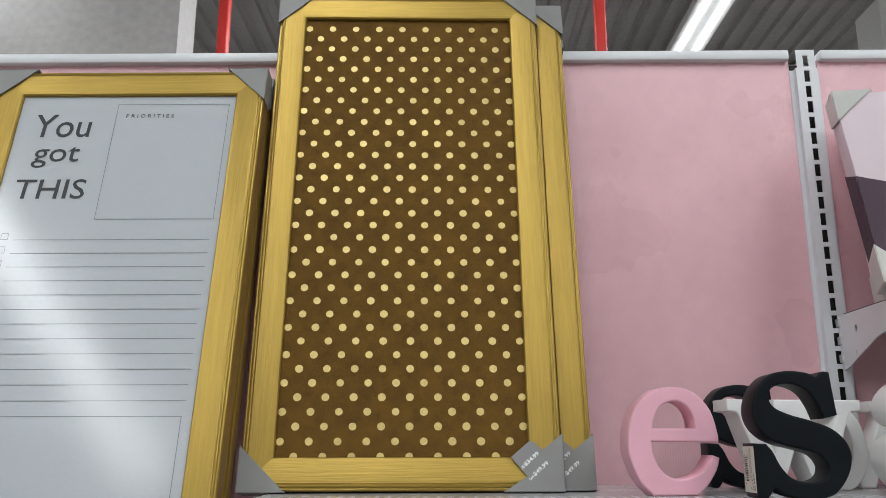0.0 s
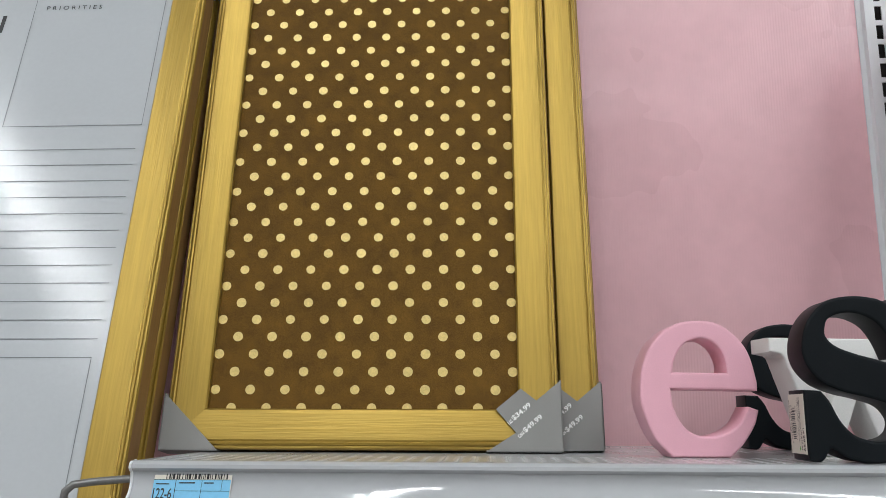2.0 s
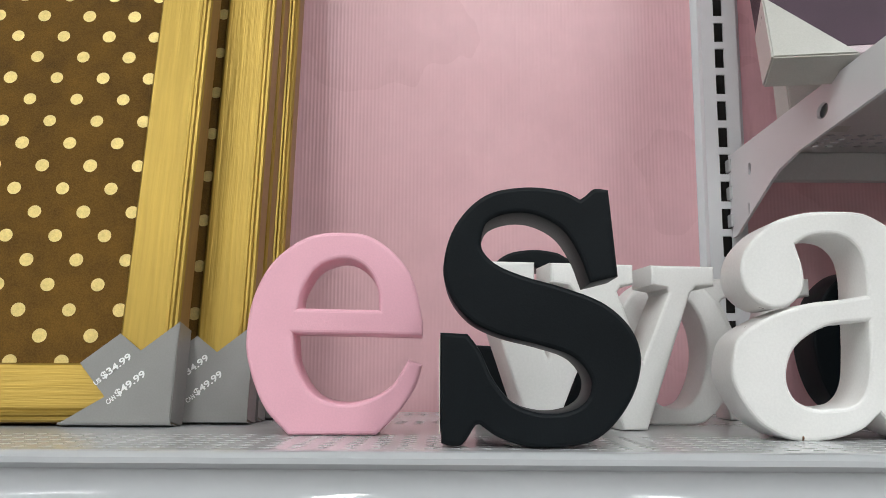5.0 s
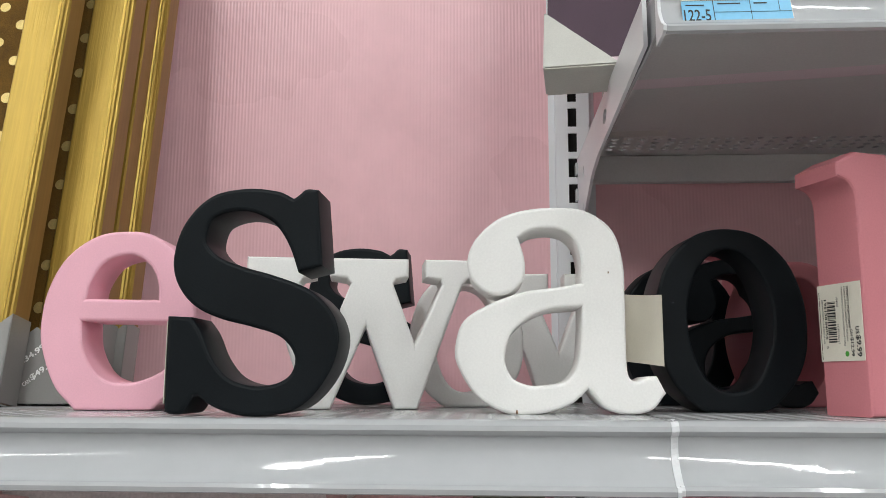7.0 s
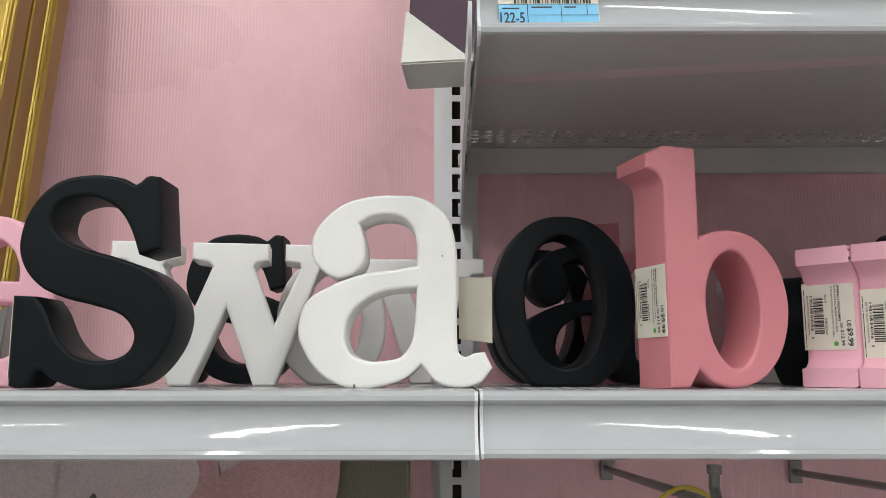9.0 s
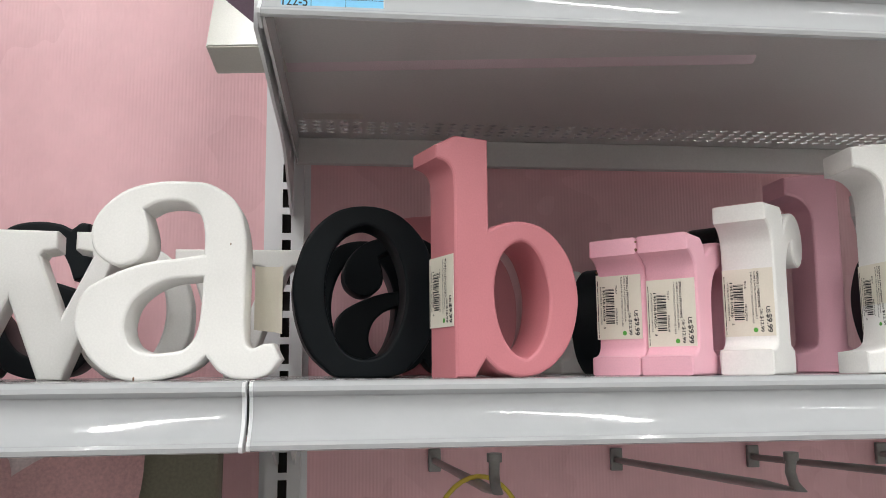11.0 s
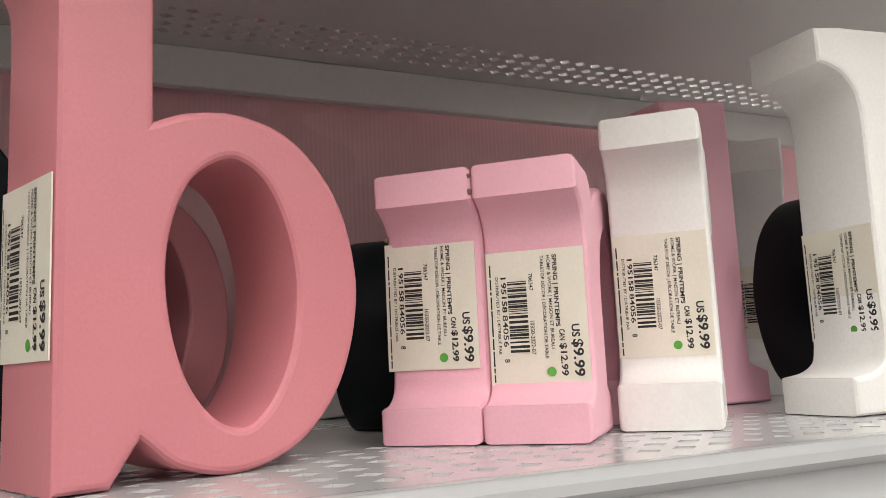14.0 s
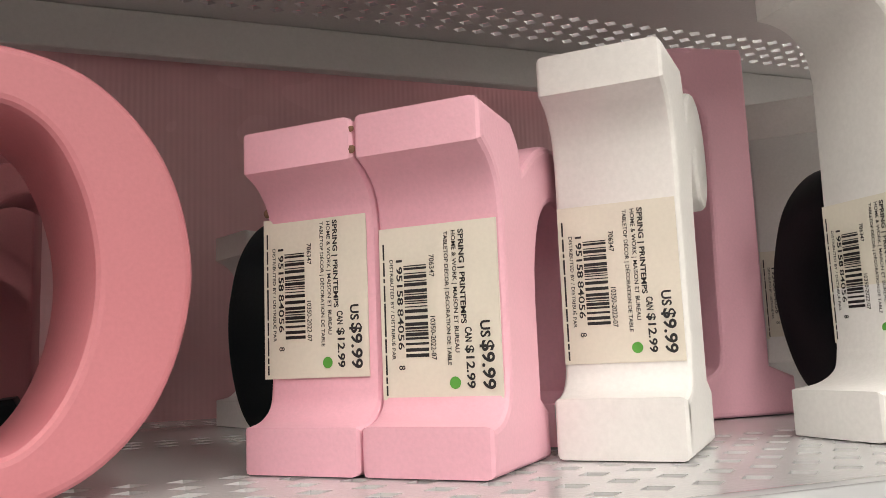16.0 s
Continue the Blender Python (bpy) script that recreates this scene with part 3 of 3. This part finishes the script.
def planner_board(m):
    w, h, r = 0.360, 0.807, 0.0378
    root = thing("planner_board", m, "gold framed glossy white planner board with black lettering", "planner board", "planner boards")
    frame_parts(root, w, h, r, FD)
    part("glossy_sheet", box("glossy_sheet", r - 0.003, w - r + 0.003, 0.0075, 0.0105, r - 0.003, h - r + 0.003, M_GLOSSWHITE), root, "glossy white printed sheet")
    part("backing_board", box("backing_board", 0.004, w - 0.004, 0.0165, 0.0225, 0.004, h - 0.004, M_DARK), root)

    def on(x, z):       # millimetres from the sheet's upper right corner
        return (w - r - x * 0.0009, 0.0070, h - r - z * 0.0009)

    def txt(x, z):
        return (w - r + x * 0.0009, 0.0070, h - r + z * 0.0009)

    for word, x, z, wide, high, slant in (("You", -292, -72, 84, 40, 0.04), ("got", -282, -124, 66, 36, 0.04), ("THIS", -296, -175, 100, 32, 0.04),
                                          ("P R I O R I T I E S", -159, -38, 70, 6.2, 0.0)):
        part("printed_word", lettering("printed_word", [(word, x, z, wide, high, slant)], txt, M_INK), root, "black lettering")
    rules = []

    def rect(x0, x1, z0, z1, t=0.7):
        rules.extend(((x0, x1, z0, z0 + t), (x0, x1, z1 - t, z1), (x0, x0 + t, z0, z1), (x1 - t, x1, z0, z1)))

    rect(9.5, 174, 14, 208)
    for i in range(12):
        z = 239 + i * 20.4
        rules.append((11.5, 278, z, z + 0.7))
        rect(286, 296, z - 10, z, 0.6)
    rect(14, 300, 483, 790)
    part("ruled_grid", bars("ruled_grid", rules, on, M_LINE), root)
    for c in ((1, 1), (1, -1), (-1, -1), (-1, 1)):
        corner_cap(root, w, h, FD, c, PLAIN)
    return root


PM = Matrix.Translation((-1.1570, -0.337, 1.2600))
planner = planner_board(PM @ pose(0, 0, 0, -13.2))
copy_thing(planner, Matrix.Translation((0.001, 0.034, 0)) @ PM @ pose(0, 0, 0, -13.2))

# ---- the letters ----
GLYPHS = {
    "e": ("87,48* 64,48.5 23,49* 25,34 33,20.5 43,15.5 57,16 71,23 78,33 80,36.5* 87,34* 83.5,23 74,9 64.5,0* 22,0* 10,13 1.5,34 0,48 3,67.5 12.5,85.5 29,97.5 46,100 60,98 73.5,88.5 82,76 87,55",
          "25,61.5* 26.5,70 33.5,81.5 43,86 51.5,86 60,80 64.5,70 65,61*"),
    "S": ("66,99* 60.5,99.3 57,96.5 55,95.2* 48,98.5 33,100 17.5,96.5 6,84.5 1.5,68.5 4,57 12,47.5 24,41.8 39,38 51.5,33.5 57.5,25.5 56,18 49.5,13.8 39,13 28.5,16.5 21,25 15.5,36.5 11,42.5* 0.5,43* 1,1.5* 4,0.5 9,1 14,8 15.5,8.4* 22,4 33,0.4 44,0 60,3.5 72,16.5 77,32 74,44 64,54 48,60.5 33,64.8 22,69.5 16.8,75 16.5,80 19,86 27.5,89.3 37,88.8 47,83.5 53.5,74 58,62* 69,64.8*",),
    "a": ("49,100 63.5,98.5 76.5,89 81.5,73 82,55 82,24 83,17.5 86,15.5 91,17.5* 96,18* 100,10* 93,2 81,0 71,3 63.5,11.5* 55,4.5 40,0 25.5,0 11,7.5 1,23 0,32 4,44 17,52.5 34,58.5 49,60.5 61,62.5* 61,73 59,82 54,87.5 47,89.5 37.5,88.5 31,85* 34,73 33,64 26,57.5 17,57 8,64 6,74.5 10,84.5 21,94.5 34.5,99",
          "61,51* 60.5,38 58.5,23 53,15.5 44,13.5 35,13.5 27,17.5 24,27 28.5,39.5 42,48.5"),
    "o": ("42,100 24,96 9,82 1.5,63 0,48 3,30 10,14 22,2.5 27,0* 57,0* 64,2.5 76,15 83,31 84.5,49 82.5,64 75,82 60,96",
          "42,88.5 30,83 21.5,68 18.5,50 21.5,31 30,15 42,10.5 54,15 62.5,31 65.5,50 62.5,68 54,83"),
    "b": ("0,0* 14,0* 21.5,11* 32,3 50,-0.3 70,6 85,22 92.5,47 90,68 82,84 68,96 51,100 36,98 25,93.5* 25,152* 1,152* -12.5,144.5* -12.5,136* -5,133.5 -1,128 0,118*",
          "48,86.5 36,79 29.5,63 29,45 34,26 43,14.5 52,12 61,19.5 67.5,34 69.5,52 66,69 58.5,82"),
    "n": ("-13,0* -13,13* -6,14.5 -1.2,18.5 0,25* 0,68* -1.5,76 -6,82 -13,86* -13,98* 12,97* 18,91 20,84.5* 32,92 46,97 62,96 77,88 86,74 88,58* 88,18* 96,14* 96,0* 60,0* 60,14* 65,18* 65,56 62,70 54,77 44,77 34,70 28.5,58 27,46* 27,18* 34,14* 34,0*",),
    "r": ("-13,0* -13,17* -6,18.5 -1.2,22.5 0,29* 0,86* -1.5,95 -6,102 -13,106* -13,118* 24,120* 27,113 28,104* 38,114 52,119 66,115 74,103 73,88 64,79 53,80 47,88 46.5,97* 38,92 31,80 29,64* 29,21* 38,17* 38,0*",),
    "l": ("-21,0* -21,15* -9,17 -2,21 0,28* 1,122* -1,132 -7,139 -14,142 -21,143* -21,158* -8,160* 24,162* 25,158* 25,21* 38,16* 38,0*",),
    "w": ("44,0* 60,0* 84,57* 105,0* 121,0* 153,88* 157,92* 170,93* 170,106* 126,106* 126,93* 137,91* 138,88* 119,45* 103,88* 105,91* 114,93* 114,106* 58,106* 58,93* 70,91* 73,88* 56,45* 37,88* 39,91* 48,93* 48,106* 0,106* 0,93* 11,91* 14,88*",),
    "v": ("42,0* 60,0* 92,88* 96,92* 106,93* 106,106* 62,106* 62,93* 73,91* 75,88* 57,42* 38,88* 40,91* 49,93* 49,106* 0,106* 0,93* 11,91* 14,88*",),
}
STICKER = {}


def sticker_meshes():
    def on(x, y):
        return (-0.00035, -y * 0.001, -x * 0.001)
    STICKER["paper"] = box("price_sticker", -0.0002, 0.0002, -0.037, 0, -0.049, 0, M_PAPER)
    STICKER["lettering"] = lettering("lettering", [
        ("US", 28.0, 31.0, 4.6, 3.0), ("$9.99", 33.4, 30.6, 13.2, 4.4), ("CAN", 29.6, 26.4, 4.0, 2.1), ("$12.99", 34.6, 26.1, 11.6, 2.9),
        ("SPRING | PRINTEMPS", 2.2, 24.9, 26.4, 2.2), ("HOME & WORK | MAISON ET BUREAU", 2.4, 22.9, 34.0, 1.7), ("TABLETOP DÉCOR | DÉCORATION DE TABLE", 2.4, 20.5, 37.4, 1.9),
        ("706347", 8.6, 16.1, 6.4, 1.6), ("10350-2022-07", 26.0, 15.9, 12.2, 1.6), ("1", 9.4, 5.5, 0.7, 2.0), ("95158", 11.4, 5.5, 11.0, 2.0), ("84056", 23.4, 5.5, 11.6, 2.0), ("8", 39.4, 5.5, 1.3, 2.0),
        ("DISTRIBUTED BY / DISTRIBUÉ PAR", 9.2, 3.4, 28.6, 1.4)], on, M_INK)
    STICKER["barcode"] = bars("barcode", barcode_rects(11.2, 37.7, 7.9, 15.2, 3), on, M_INK)
    STICKER["fine_print"] = bars("fine_print", [(x, x + w, 1.2, 1.75) for x, w in ((4.5, 4.6), (9.8, 4), (14.5, 1.2), (16.4, 4.6), (21.6, 9.5), (31.8, 4), (36.4, 5.6), (42.6, 1.8), (45, 2.8))], on, M_INK)
    STICKER["green_dot"] = mesh_from("green_dot", [on(44.6 + 1.7 * math.cos(a), 22.9 + 1.7 * math.sin(a)) for a in [k * math.tau / 20 for k in range(20)]], [tuple(range(20))], M_GREEN)


sticker_meshes()


def sticker(parent, m):
    ob = part("price_sticker", STICKER["paper"], parent, "cream price sticker with black print", m @ Matrix.Diagonal((1, 0.89, 0.90, 1)))
    for nm in ("lettering", "barcode", "fine_print", "green_dot"):
        bit = part(nm, STICKER[nm], ob)
        if nm in ("barcode", "fine_print"):
            bit["kind"] = "stuff"
    return ob


LETTERS = {}


def letter_mesh(ch, size, thick, material):
    key = (ch, size, thick, material.name)
    if key not in LETTERS:
        cu = bpy.data.curves.new("body", "CURVE")
        bev = 0.0022
        cu.dimensions, cu.fill_mode, cu.extrude, cu.bevel_depth, cu.bevel_resolution, cu.offset = "2D", "BOTH", thick / 2 - bev, bev, 2, -bev
        for g in GLYPHS[ch]:
            pts = outline(g, size)
            sp = cu.splines.new("POLY")
            sp.points.add(len(pts) - 1)
            sp.use_cyclic_u = True
            for p, c in zip(sp.points, pts):
                p.co = (c.x, c.y, 0, 1)
        me = curve_mesh("body", cu, material, 22)
        me.transform(Matrix(((1, 0, 0, 0), (0, 0, -1, thick / 2), (0, 1, 0, 0), (0, 0, 0, 1))))
        LETTERS[key] = me
    return LETTERS[key]


COLOUR = {"pink": M_PINK, "salmon": M_SALMON, "black": M_BLACK, "white": M_WHITE}
T = 0.035


def letter(ch, size, colour, x, y, rz, label, tag=None, lean=0.0, thick=T, turn=0.0, z=0.0004):
    """A standing block letter: its front lower left corner at x, y; rz turns it about that corner, lean tips it back."""
    root = thing("block_letter", Matrix.Translation((x, y, Z0 + z)) @ pose(0, 0, 0, 0, 0, rz) @ pose(0, 0, 0, -lean, turn, 0), label, "letter", "block letters")
    part("body", letter_mesh(ch, size, thick, COLOUR[colour]), root)
    if tag:
        sx, sy, sz, *rot = tag
        sticker(root, Matrix.Translation((sx, sy, sz)) @ (pose(0, 0, 0, *rot) if rot else Matrix()))
    return root


M_BARE = mat("bare_fibreboard", (0.22, 0.12, 0.07), 0.8, 0, 0.15, 200, 0.2, 900)


def chip(parent, x, y, z, size, seed):
    """A small ragged patch of bare board where the paint has flaked off an edge."""
    rng = random.Random(seed)
    bm = bmesh.new()
    bmesh.ops.create_icosphere(bm, subdivisions=2, radius=1.0)
    for v in bm.verts:
        k = rng.uniform(0.75, 1.15)
        v.co = Vector((x + v.co.x * size * 0.35 * k, y + v.co.y * size * k, z + v.co.z * size * 0.8 * k))
    part("chipped_edge", from_bm("chipped_edge", bm, M_BARE, 60), parent, "bare brown board under flaked paint")


# left shelf
letter("e", 1.125, "pink", -0.3640, -0.281, 3, "pink wooden letter e standing on the shelf")
letter("S", 1.230, "black", -0.2565, -0.349, -1, "matt black wooden capital S near the shelf front", (0.0004, 0.0345, 0.050))
letter("S", 1.26, "black", -0.2320, -0.122, 0, "matt black wooden S near the back panel")
letter("w", 0.955, "white", -0.2445, -0.2447, 9, "white wooden letter w between black letters", (0.026, 0.0345, 0.062, 0, -25, 0))
letter("o", 1.00, "white", -0.1410, -0.176, 5, "white wooden letter o behind the w")
letter("v", 1.00, "white", -0.0830, -0.110, 0, "white wooden letter v behind the letter a")
worn = letter("a", 1.22, "white", -0.1025, -0.297, 0, "chipped white wooden letter a with a peeling paper tag")
chip(worn, 0.0360, 0.0008, 0.0010, 0.0018, 4)
chip(worn, 0.0905, 0.0002, 0.0825, 0.0011, 5)
# right shelf
letter("o", 1.175, "black", 0.0230, -0.252, 5, "matt black wooden letter o")
letter("a", 1.10, "black", 0.0500, -0.165, 4, "matt black wooden letter a behind the o")
letter("o", 1.15, "black", 0.0250, -0.108, 4, "matt black wooden letter o close to the back panel")
letter("l", 0.907, "salmon", 0.1280, -0.060, 0, "salmon pink wooden letter close to the back panel")
letter("b", 0.978, "salmon", 0.1240, -0.3200, 20, "salmon pink wooden letter b with a price sticker", (-0.0004, 0.0345, 0.0748))
letter("o", 1.12, "salmon", 0.1150, -0.150, 20, "salmon pink wooden letter o behind the b")
letter("n", 0.93, "white", 0.2560, -0.100, 20, "white wooden letter at the back of the shelf")
letter("o", 0.80, "black", 0.2500, -0.2340, 48, "matt black wooden letter o standing edge on")
chipped = letter("n", 0.918, "pink", 0.2556, -0.2849, 45, "pink wooden letter n standing edge on, chipped", (-0.0004, 0.0360, 0.0680))
chip(chipped, -0.0112, 0.0008, 0.0815, 0.0015, 1)
chip(chipped, -0.0113, 0.0006, 0.0868, 0.0010, 2)
chip(chipped, -0.0002, 0.0345, 0.0700, 0.0016, 3)
letter("n", 0.918, "pink", 0.2805, -0.3095, 45, "pink wooden letter n standing edge on, stickered", (-0.0004, 0.0343, 0.0618))
letter("o", 1.25, "black", 0.3500, -0.175, 40, "matt black wooden letter o behind the pink n")
letter("r", 0.932, "white", 0.3336, -0.3094, 45, "white wooden letter r standing edge on, stickered", (-0.0004, 0.0343, 0.0687))
letter("l", 0.945, "pink", 0.4134, -0.222, 0, "tall pink wooden letter l")
letter("n", 1.50, "white", 0.5185, -0.181, 45, "tall white wooden letter near the back panel", (-0.0004, 0.0343, 0.075))
letter("o", 1.02, "black", 0.4390, -0.2620, 4, "matt black wooden letter o beside the white l")
letter("l", 0.932, "white", 0.4060, -0.3200, -1, "tall white wooden letter l with a price sticker", (0.0004, 0.0343, 0.0718))


def curled_tag():
    """The loose paper tag at the side of the letter a."""
    vs, fs, n = [], [], 8
    for i in range(n + 1):
        t = i / n
        for z in (0.0, 0.042):
            vs.append((0.002 + 0.020 * t + 0.003 * math.sin(3 * t), 0.026 - 0.034 * t * (0.4 + 0.6 * t), z - 0.004 * t))
    for i in range(n):
        fs.append((2 * i, 2 * i + 2, 2 * i + 3, 2 * i + 1))
    vs2 = vs + [(x + 0.0003, y + 0.0003, z) for x, y, z in vs]
    k = len(vs)
    fs2 = fs + [tuple(j + k for j in f[::-1]) for f in fs]
    root = thing("paper_tag", Matrix.Translation((-0.0030, -0.285, Z0 + 0.032)), "curled cream paper tag hanging from the white letter a", "tag",
                 me=mesh_from("paper_tag", vs2, fs2, M_PAPER, 40))


curled_tag()


# ---- wrapped canvases on the upper shelf ----
def canvas_print(m, w, h, second=False):
    root = thing("wrapped_canvas", m, "blush canvas print of a plum city skyline with pale card corners" if not second else "wrapped canvas print standing behind another", "canvas print", "canvas prints")
    part("stretched_canvas", box("stretched_canvas", 0, w, 0, 0.032, 0, h, M_CANVAS, 0.003, 40), root)
    if not second:
        part("dark_city", prism("dark_city", [(x * w, z * h) for x, z in ((0.0, 0.02), (1, 0.02), (1, 0.40), (0.8, 0.40), (0.8, 0.55), (0.62, 0.55), (0.62, 0.42), (0.44, 0.42), (0.44, 0.60), (0.36, 0.62),
                                                                               (0.35, 0.72), (0.34, 0.62), (0.27, 0.60), (0.27, 0.47), (0.20, 0.47), (0.20, 0.53), (0.12, 0.53), (0.12, 0.47), (0.0, 0.52))], -0.0007, -0.0002, M_PLUM), root, "printed plum skyline")
        part("pale_city", prism("pale_city", [(x * w, z * h) for x, z in ((0.40, 0.6), (0.55, 0.6), (0.55, 0.86), (0.50, 0.88), (0.44, 0.86), (0.44, 0.72), (0.40, 0.7))], -0.0005, -0.0001, M_LILAC), root)
        me = mesh_from("wrapped_side_print", [(-0.0006, 0.0, 0.02 * h), (-0.0006, 0.032, 0.02 * h), (-0.0006, 0.032, 0.60 * h), (-0.0006, 0.0, 0.52 * h)], [(0, 1, 2, 3)], M_PLUM)
        part("wrapped_side_print", me, root)
    for zc, s in ((0.0, 1), (h, -1)):
        bm = bmesh.new()
        a, d = 0.052, 0.028
        tri = [(-0.003, zc - s * 0.003), (a, zc - s * 0.003), (-0.003, zc + s * a)]
        vs = [bm.verts.new((x, -0.003, z)) for x, z in tri] + [bm.verts.new((x, d, z)) for x, z in ((-0.003, zc - s * 0.003), (a, zc - s * 0.003), (-0.003, zc + s * a * 0.8))]
        for f in ((0, 1, 2), (3, 5, 4), (0, 3, 4, 1), (0, 2, 5, 3), (1, 4, 5, 2)):
            bm.faces.new([vs[i] for i in f])
        bmesh.ops.recalc_face_normals(bm, faces=bm.faces)
        bmesh.ops.bevel(bm, geom=bm.edges[:], offset=0.0012, segments=2, affect="EDGES")
        part("corner_protector", from_bm("corner_protector", bm, M_CARD_PALE, 40), root, "folded glossy pale grey corner protector")


canvas_print(Matrix.Translation((-0.040, -0.224, 1.7390)) @ pose(0, 0, 0, -20, 0, -8), 0.40, 0.30)
canvas_print(Matrix.Translation((0.020, -0.105, 1.7380)) @ pose(0, 0, 0, -10, 0, -4), 0.40, 0.30, True)


# ---- hooks and things under the shelves ----
def peg_hook(x, tip, z):
    root = thing("peg_hook", Matrix.Translation((x, 0.011, z)), "grey steel display hook with a turned up end", "hook", "display hooks")
    part("arm", tube("arm", ((0, 0, 0), (0, tip * 0.9, 0.016), (0, tip - 0.012, 0.0185), (0, tip - 0.004, 0.021), (0, tip, 0.028), (0, tip - 0.002, 0.036)), 0.0032, M_WIRE), root)
    part("back_plate", box("back_plate", -0.006, 0.006, -0.005, 0.0, -0.010, 0.012, M_WIRE, 0.001), root)
    part("end_ball", tube("end_ball", ((0, tip - 0.002, 0.035), (0, tip - 0.002, 0.040)), 0.0045, M_WIRE), root)


for hx, tip, hz in ((0.145, -0.335, 1.417), (0.327, -0.335, 1.414), (0.47, -0.335, 1.414), (0.61, -0.335, 1.414)):
    peg_hook(hx, tip, hz)
thing("wire_ring", Matrix.Translation((0.145, -0.262, 1.378)), "thin yellow wire ring hanging on a display hook", "ring",
      me=tube("wire_ring", [(0.036 * math.cos(a), 0.010 * math.cos(a), 0.058 * math.sin(a)) for a in [k * math.tau / 40 for k in range(41)]], 0.0016, M_YELLOW))


def floral_canvas():
    root = thing("floral_canvas", Matrix.Translation((-0.60, -0.17, 1.05)) @ pose(0, 0, 0, -6), "canvas print of large white and pink magnolia petals under the shelf", "canvas print")
    w, h = 0.56, 0.40
    part("stretched_canvas", box("stretched_canvas", 0, w, 0, 0.03, 0, h, M_OLIVE, 0.003, 40), root)
    rng = random.Random(8)
    k = 0
    for i in range(64):
        cx, cz = rng.uniform(0.03, w - 0.09), rng.uniform(0.20, h - 0.03)
        a0, L, W = rng.uniform(0.6, 2.5), rng.uniform(0.07, 0.13), rng.uniform(0.025, 0.045)
        pts = []
        for t in [j / 12 for j in range(13)]:
            pts.append((L * t, W * math.sin(math.pi * t ** 0.8)))
        for t in [j / 12 for j in range(11, 0, -1)]:
            pts.append((L * t, -W * math.sin(math.pi * t ** 0.8)))
        ca, sa = math.cos(a0), math.sin(a0)
        poly = [(min(max(cx + x * ca - z * sa, 0.004), w - 0.004), min(max(cz + x * sa + z * ca, 0.004), h - 0.004)) for x, z in pts]
        k += 1
        vs = [(x, -0.0004 - 0.00012 * k, z) for x, z in poly]
        part("printed_petal", mesh_from("printed_petal", vs, [tuple(range(len(vs)))], M_PETAL if i % 4 else M_BLUSH), root)


floral_canvas()
thing("wire_end_stop", Matrix.Translation((-0.756, -0.362, 1.483)), "bent grey wire at the end of the shelf", "wire",
      me=tube("wire_end_stop", ((0.004, 0, 0.004), (-0.03, 0.0, 0.001), (-0.044, 0, -0.001), (-0.050, 0, -0.006), (-0.052, 0, -0.02), (-0.052, 0.0, -0.28)), 0.003, M_WIRE))
